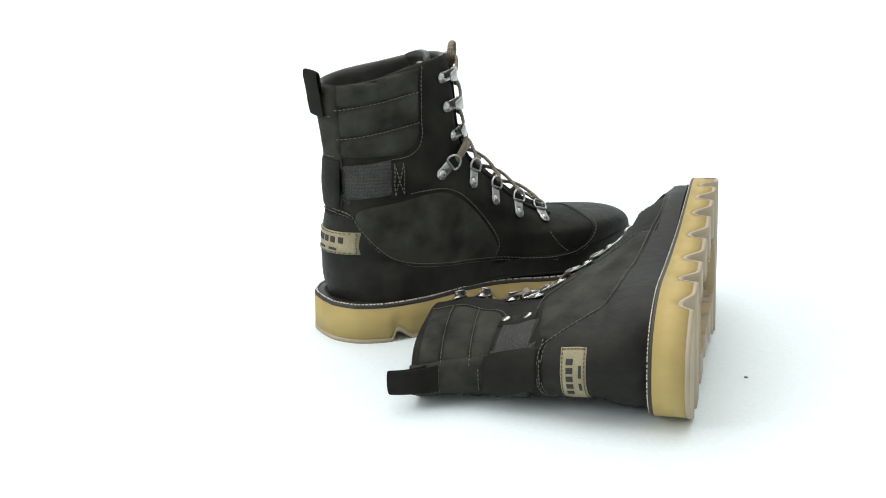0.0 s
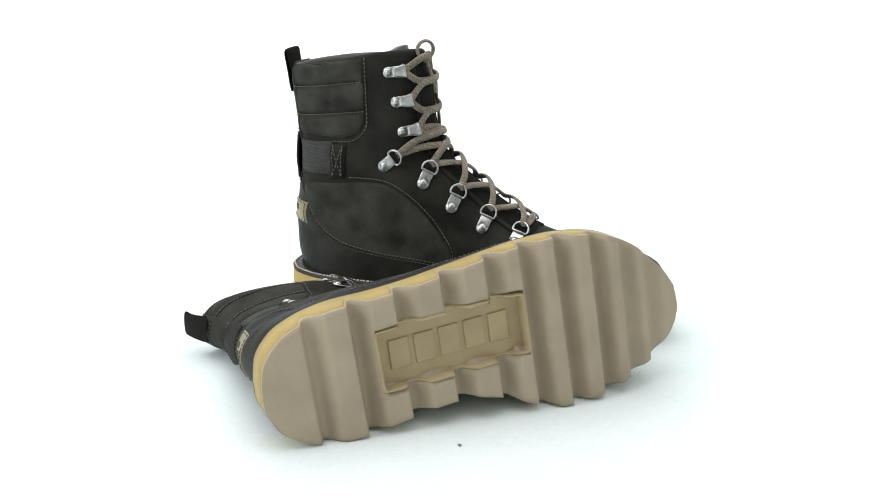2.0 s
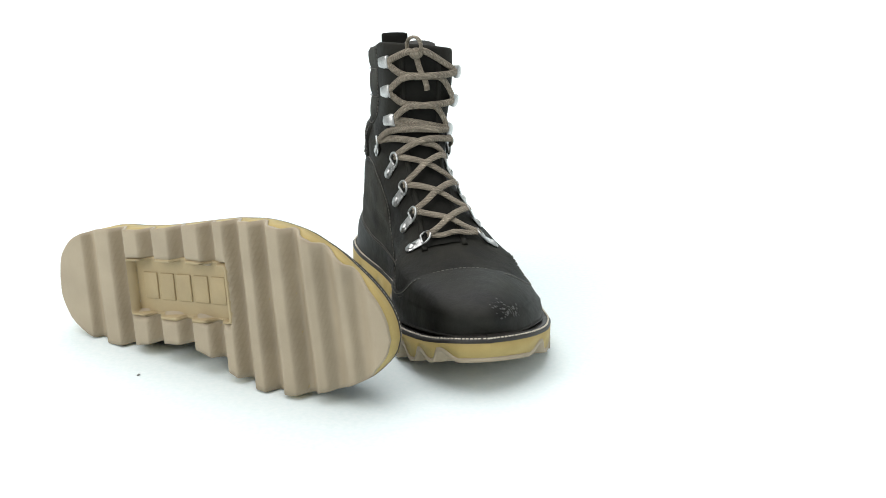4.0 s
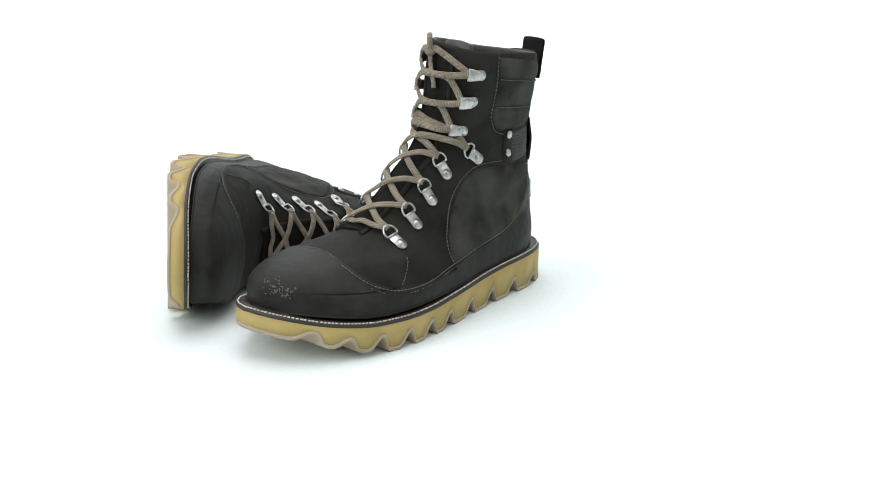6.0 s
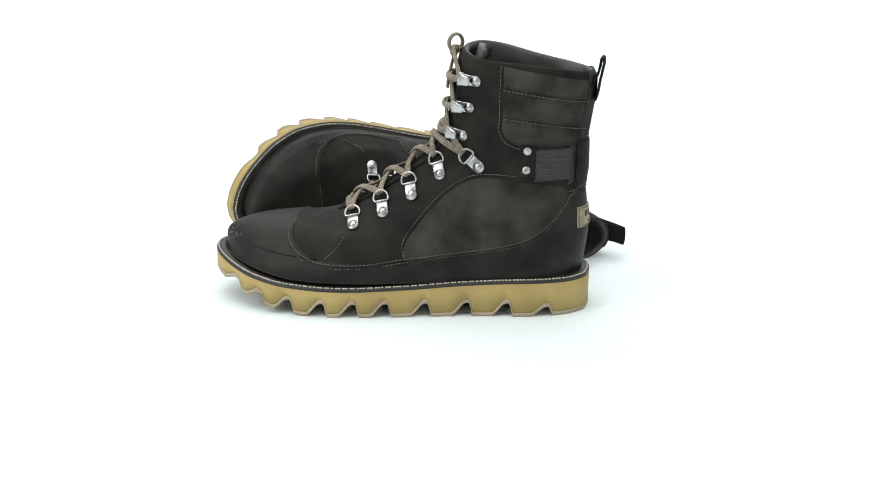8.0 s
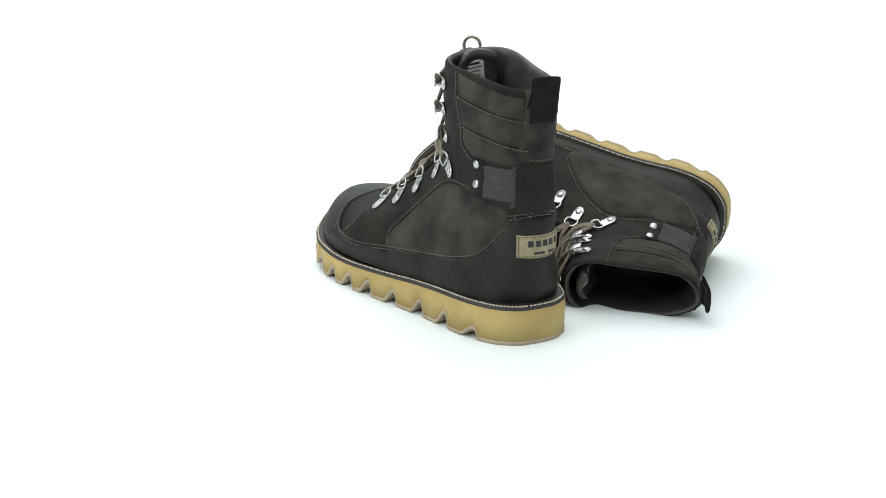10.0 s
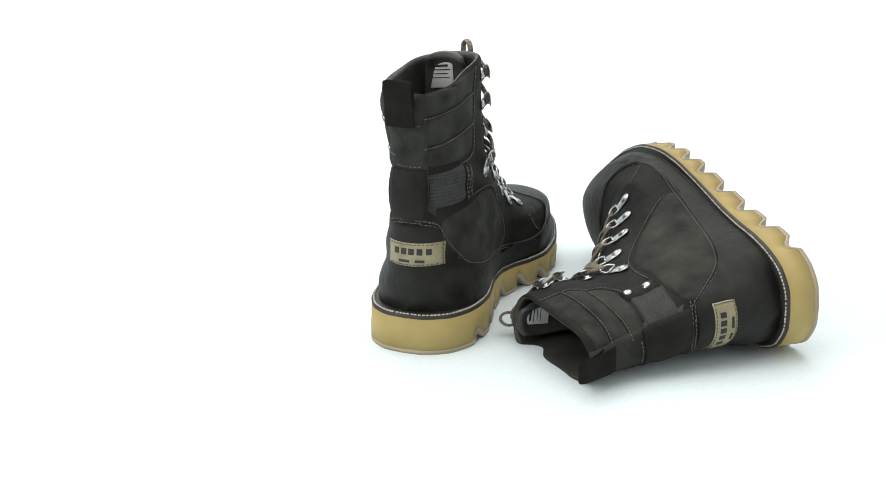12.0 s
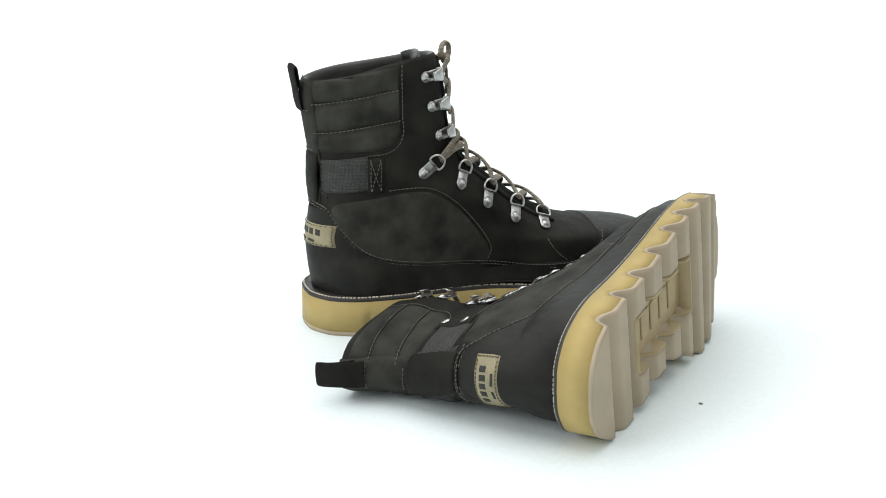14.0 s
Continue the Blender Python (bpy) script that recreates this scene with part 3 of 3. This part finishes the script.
    for k in range(9):
        z = lerp(65.8, 82.6, k / 8)
        ro, ri = [], []
        for j in range(17):
            y = lerp(-25.3, 12.3, j / 16) + slip
            hit, nr, _, _ = SURFACE.ray_cast(Vector((-100, y, z)), Vector((1, 0, 0)))
            if nr.x > 0:
                nr = -nr
            corner = 0.0 if (0 < k < 8 and 0 < j < 16) else 0.7
            ro.append(hit + nr * (1.9 - corner))
            ri.append(hit - nr * 0.4)
        outer.append(ro)
        inner.append(ri)
    a, b = grid_faces(bm, outer), grid_faces(bm, inner)
    for j in range(16):
        for i in (0, 8):
            bm.faces.new((a[i][j], a[i][j + 1], b[i][j + 1], b[i][j]))
    for i in range(8):
        for j in (0, 16):
            bm.faces.new((a[i][j], a[i + 1][j], b[i + 1][j], b[i][j]))
    tab = part("heel_tab", bm, TAB, boot, "khaki leather heel tab with dark print")

    def on_back(y, z, lift):
        hit, nr, _, _ = SURFACE.ray_cast(Vector((-100, y, z)), Vector((1, 0, 0)))
        nr = -nr if nr.x > 0 else nr
        return hit + nr * lift, nr

    bm = bmesh.new()
    for k in range(5):
        p, n = on_back(4.1 - k * 5.3 + slip, 76.5, 1.95)
        slab(bm, basis(p, (0, 1, 0), n), 4.2, 4.6, 0.5, 0.2)
    part("printed_mark", bm, INK, tab, "row of five dark printed blocks")
    bm = bmesh.new()
    for y, w in ((-1.7, 8.5), (-12, 7)):
        p, n = on_back(y + slip, 69.6, 1.95)
        slab(bm, basis(p, (0, 1, 0), n), w, 1.9, 0.5, 0.2)
    part("printed_bar", bm, INK, tab)
    bm = bmesh.new()
    for z in (66.9, 81.5):
        for k in range(15):
            p, n = on_back(-23.7 + k * 2.5 + slip, z, 1.95)
            slab(bm, basis(p, (0, 1, 0), n), 1.7, 0.6, 0.5)
    for y in (-24.2 + slip, 11.3 + slip):
        for k in range(6):
            p, n = on_back(y, 68.3 + k * 2.35, 1.9)
            slab(bm, basis(p, (0, 0, 1), n), 1.7, 0.6, 0.5)
    part("stitching", bm, TAB_THREAD, tab)

    # ---- sole
    low = lambda x, y: lerp(sole_bottom(x, y), 9.9, recess(x, y))
    def under(x, y):
        q, w = x + SKEW * (y - 5), y - 0.137 * (x - 80)
        return 12.9 if 71 < q < 190 and -26 < w < 31 else low(x, y) + 2.9

    part("outsole", sole_body(low, lambda x, y: min(low(x, y) + 3.2, sole_top(x) - 3), 0.4, step=1.2), TREAD, boot, "ridged taupe rubber outsole")
    part("midsole", sole_body(under, lambda x, y: sole_top(x), 0.0, step=2.2, cols=12), CREPE, boot, "honey-coloured crepe midsole")
    bm = bmesh.new()
    rows = []
    for w in (-17.3, -12, -6, 0, 6, 14, 22.6):
        row = []
        for k in range(21):
            q = lerp(76.8, 181.8, k / 20)
            y = (w + 0.137 * (q + SKEW * 5 - 80)) / (1 + 0.137 * SKEW)
            row.append(Vector((q - SKEW * (y - 5), y, 9.2)))
        rows.append(row)
    grid_faces(bm, rows)
    tray = []
    for cq, cw, a0 in ((179.0, 20.0, 0), (79.6, 20.0, 90), (79.6, -14.6, 180), (179.0, -14.6, 270)):
        tray += [(cq + 2.6 * math.cos(radians(a0 + 15 * k)), cw + 2.6 * math.sin(radians(a0 + 15 * k))) for k in range(7)]
    path = []
    for (q0, w0), (q1, w1) in zip(tray, tray[1:] + tray[:1]):
        n = max(1, int(math.hypot(q1 - q0, w1 - w0) / 1.2))
        path += [(lerp(q0, q1, k / n), lerp(w0, w1, k / n)) for k in range(n)]

    def wall_point(q, w, out, z=None):
        d = Vector((q - 129.3, w - 2.7))
        q, w = q + out * d.x / max(abs(d.x), abs(d.y)), w + out * d.y / max(abs(d.x), abs(d.y))
        y = (w + 0.137 * (q + SKEW * 5 - 80)) / (1 + 0.137 * SKEW)
        x = q - SKEW * (y - 5)
        return Vector((x, y, min(8.4, sole_bottom(x, y) - 0.25) if z is None else z))

    grid_faces(bm, [[wall_point(q, w, o, z) for q, w in path] for o, z in ((0, 9.3), (0.4, None), (2.6, None), (3.0, 10.4))], True)
    inlay = part("sole_inlay", bm, INLAY, boot, "sunk ochre panel with a raised mark")
    bm = bmesh.new()
    for k in range(5):
        slab(bm, pose(92.5 + k * 17.8, 4.6 + k * 2.4, 8.7, 0, 0, 8.0), 14.4, 20.0, 1.5, 0.7)
    part("raised_mark", bm, INLAY, inlay, "row of five raised blocks")

    # welt with its stitches
    bm = bmesh.new()
    prof = [(-0.2, -0.6), (0.1, 1.2), (-0.9, 2.6), (-5.5, 3.0), (-9.5, 3.4), (-9.5, -0.6)]
    grid_faces(bm, [sole_rim(g, l) for g, l in prof], True)
    welt = part("welt", bm, WELT, boot, "dark leather welt")
    rim = sole_rim(-1.7, 2.8, n=420)
    bm = bmesh.new()
    acc, step = 0.0, 2.9
    for p, q in zip(rim, rim[1:] + rim[:1]):
        acc += (q - p).length
        if acc >= step:
            acc -= step
            slab(bm, basis(q, q - p, (0, 0, 1)), 2.0, 1.15, 1.2, 0.3)
    part("welt_stitching", bm, PALE_THREAD, welt, "cream lockstitch round the welt")
    # raised cord between welt and upper
    bm = bmesh.new()
    cord = [ring_of(0.0, shrink=-0.8, lift=0.6)]
    path = cord[0] + cord[0][:1]
    tube(bm, path, [Vector((0, 0, 1))] * len(path), 2.6, 2.2, 6, False)
    part("welt_cord", bm, SMOOTH, welt)

    # ---- hardware and laces
    outs, ins = [], []
    for i in range(8):
        for rivets, got, side in ((OUT_RIVETS, outs, 1), (IN_RIVETS, ins, -1)):
            r = Vector(rivets[i])
            if i < 3:
                goal = crest(r.z + 4) + Vector((4, side * 6, 0))
                got.append(lace_hook(r, goal, boot)[0])
            elif i == 3:
                goal = crest(r.z + 24) + Vector((0, side * 4, 0))
                got.append(d_ring(r, goal, boot)[0])
            else:
                goal = r + Vector((3.5, -side * 8, 12))
                got.append(d_ring(r, goal, boot)[0])

    def cross(p, q, lift, sway=0.0, level=0.0):
        m = (p + q) / 2
        c, n = near(m + Vector((8, 0, 8)), 0)
        pts = [p]
        for t in (0.2, 0.5, 0.8):
            a = p.lerp(q, t)
            a.z = lerp(a.z, (p.z + q.z) / 2, level)
            s, n = near(a + Vector((6, 0, 6)), 0)
            pts.append(s + n * (lift + 1.3 * (1 - abs(2 * t - 1))) + Vector((0, 0, sway)))
        return pts + [q]

    for i in range(7, 4, -1):
        lace(cross(outs[i], ins[i - 1], 4.4), boot)
        lace(cross(ins[i], outs[i - 1], 6.6), boot)
    lace(cross(outs[4], ins[3], 4.2), boot)
    lace(cross(ins[4], outs[3], 6.2), boot)
    lace(cross(outs[7], ins[7], 3.2), boot)
    for i in range(3, 0, -1):
        lace(cross(outs[i], ins[i - 1], 3.6, -1, 0.8), boot)
        lace(cross(ins[i], outs[i - 1], 5.6, -1, 0.8), boot)
    lace(cross(outs[2], ins[2], 3.0, -4), boot)
    # knot and standing loop at the top
    k0 = crest(200) + Vector((6, -4, 0))
    lace([outs[0], k0 + Vector((0, 8, 1)), k0], boot)
    lace([ins[0], k0 + Vector((0, -8, 1)), k0], boot)
    lp = [k0 + Vector((-4.6 * math.sin(a), -1.5 - 4.6 * math.sin(a), 6.0 - 6.6 * math.cos(a))) for a in (2 * math.pi * k / 32 for k in range(33))]
    bm = bmesh.new()
    tube(bm, lp, [Vector((0.7, -0.7, 0.01))] * len(lp), 2.4, 4.4, 10)
    part("lace_bow", bm, LACE, boot, "upright taupe lace loop")
    bm = bmesh.new()
    bmesh.ops.create_uvsphere(bm, u_segments=14, v_segments=10, radius=4.6, matrix=Matrix.Translation(k0 + Vector((1, 0, 0))) @ Matrix.Diagonal((0.8, 1.2, 1, 1)))
    part("lace_knot", bm, LACE, boot)
    lace([k0, k0 + Vector((2.5, 2, -10)), crest(180) + Vector((6, 3, -2)), crest(172) + Vector((5, 4, 0))], boot, 4.4)
    return boot


# ------------------------------------------------------------------ the sweep
HIGH, SAG = -0.0033, 0.0042


def make_sweep():
    """White seamless paper: floor and back in one curved sheet."""
    bm = bmesh.new()
    near_lines = [k * 0.02 for k in range(-17, 18)]
    xs = [-4.5, -1.5, -0.6] + near_lines + [0.6, 1.5, 4.5]
    prof = [(y, 0.0) for y in [-4.0, -1.0, -0.6] + near_lines + [0.6, 1.0, 4.0]]
    for k in range(1, 13):
        a = math.pi / 2 * k / 12
        prof.append((4.0 + 1.2 * math.sin(a), 1.2 - 1.2 * math.cos(a)))
    prof += [(5.2, 2.5), (5.2, 4.0)]
    # over the turning plate the paper lies a little higher than round it
    grid_faces(bm, [[(x, y, z + HIGH - SAG * smooth(0.13, 0.23, math.hypot(x, y))) for x in xs] for y, z in prof])
    me = bpy.data.meshes.new("backdrop")
    bm.to_mesh(me)
    bm.free()
    for p in me.polygons:
        p.use_smooth = True
    me.materials.append(PAPER)
    return tagged(new("backdrop", me), "seamless white studio paper sweep", "backdrop", kind="structure")


def make_speck():
    """A crumb of grit that rides round on the surface."""
    bm = bmesh.new()
    bmesh.ops.create_icosphere(bm, subdivisions=2, radius=0.001)
    for v in bm.verts:
        v.co *= 1 + 0.3 * noise.noise(v.co * 900)
        v.co.x *= 1.6
        v.co.z = v.co.z * 0.6 + 0.0006
    me = bpy.data.meshes.new("grit_speck")
    bm.to_mesh(me)
    bm.free()
    me.materials.append(GRIT)
    return tagged(new("grit_speck", me), "tiny grey crumb of grit lying on white paper", "debris")


make_sweep()
speck = make_speck()
left_boot = make_boot("boot", "black leather lace-up boot standing upright on a honey crepe sole")
right_boot = make_boot("boot", "black leather lace-up boot lying on its side, ridged sole exposed", right=True, slump=1.0)

LEFT_REST = pose(-0.0918, -0.0757, -0.0033, 0, 0, 32.64)
RIGHT_REST = Matrix(((0.26285, 0.04739, -0.96367, 0.15781), (0.96484, -0.01129, 0.26261, -0.25583),
                     (0.00156, -0.99881, -0.04869, 0.03928), (0, 0, 0, 1)))


def motions():
    """Both boots and the crumb ride round on the turning display."""
    for thing, rest in ((left_boot, LEFT_REST), (right_boot, RIGHT_REST), (speck, pose(0.2163, -0.1458, HIGH - SAG))):
        walk(thing, [(t, Matrix.Rotation(-radians(a), 4, "Z") @ rest) for t, a in TURN])


motions()
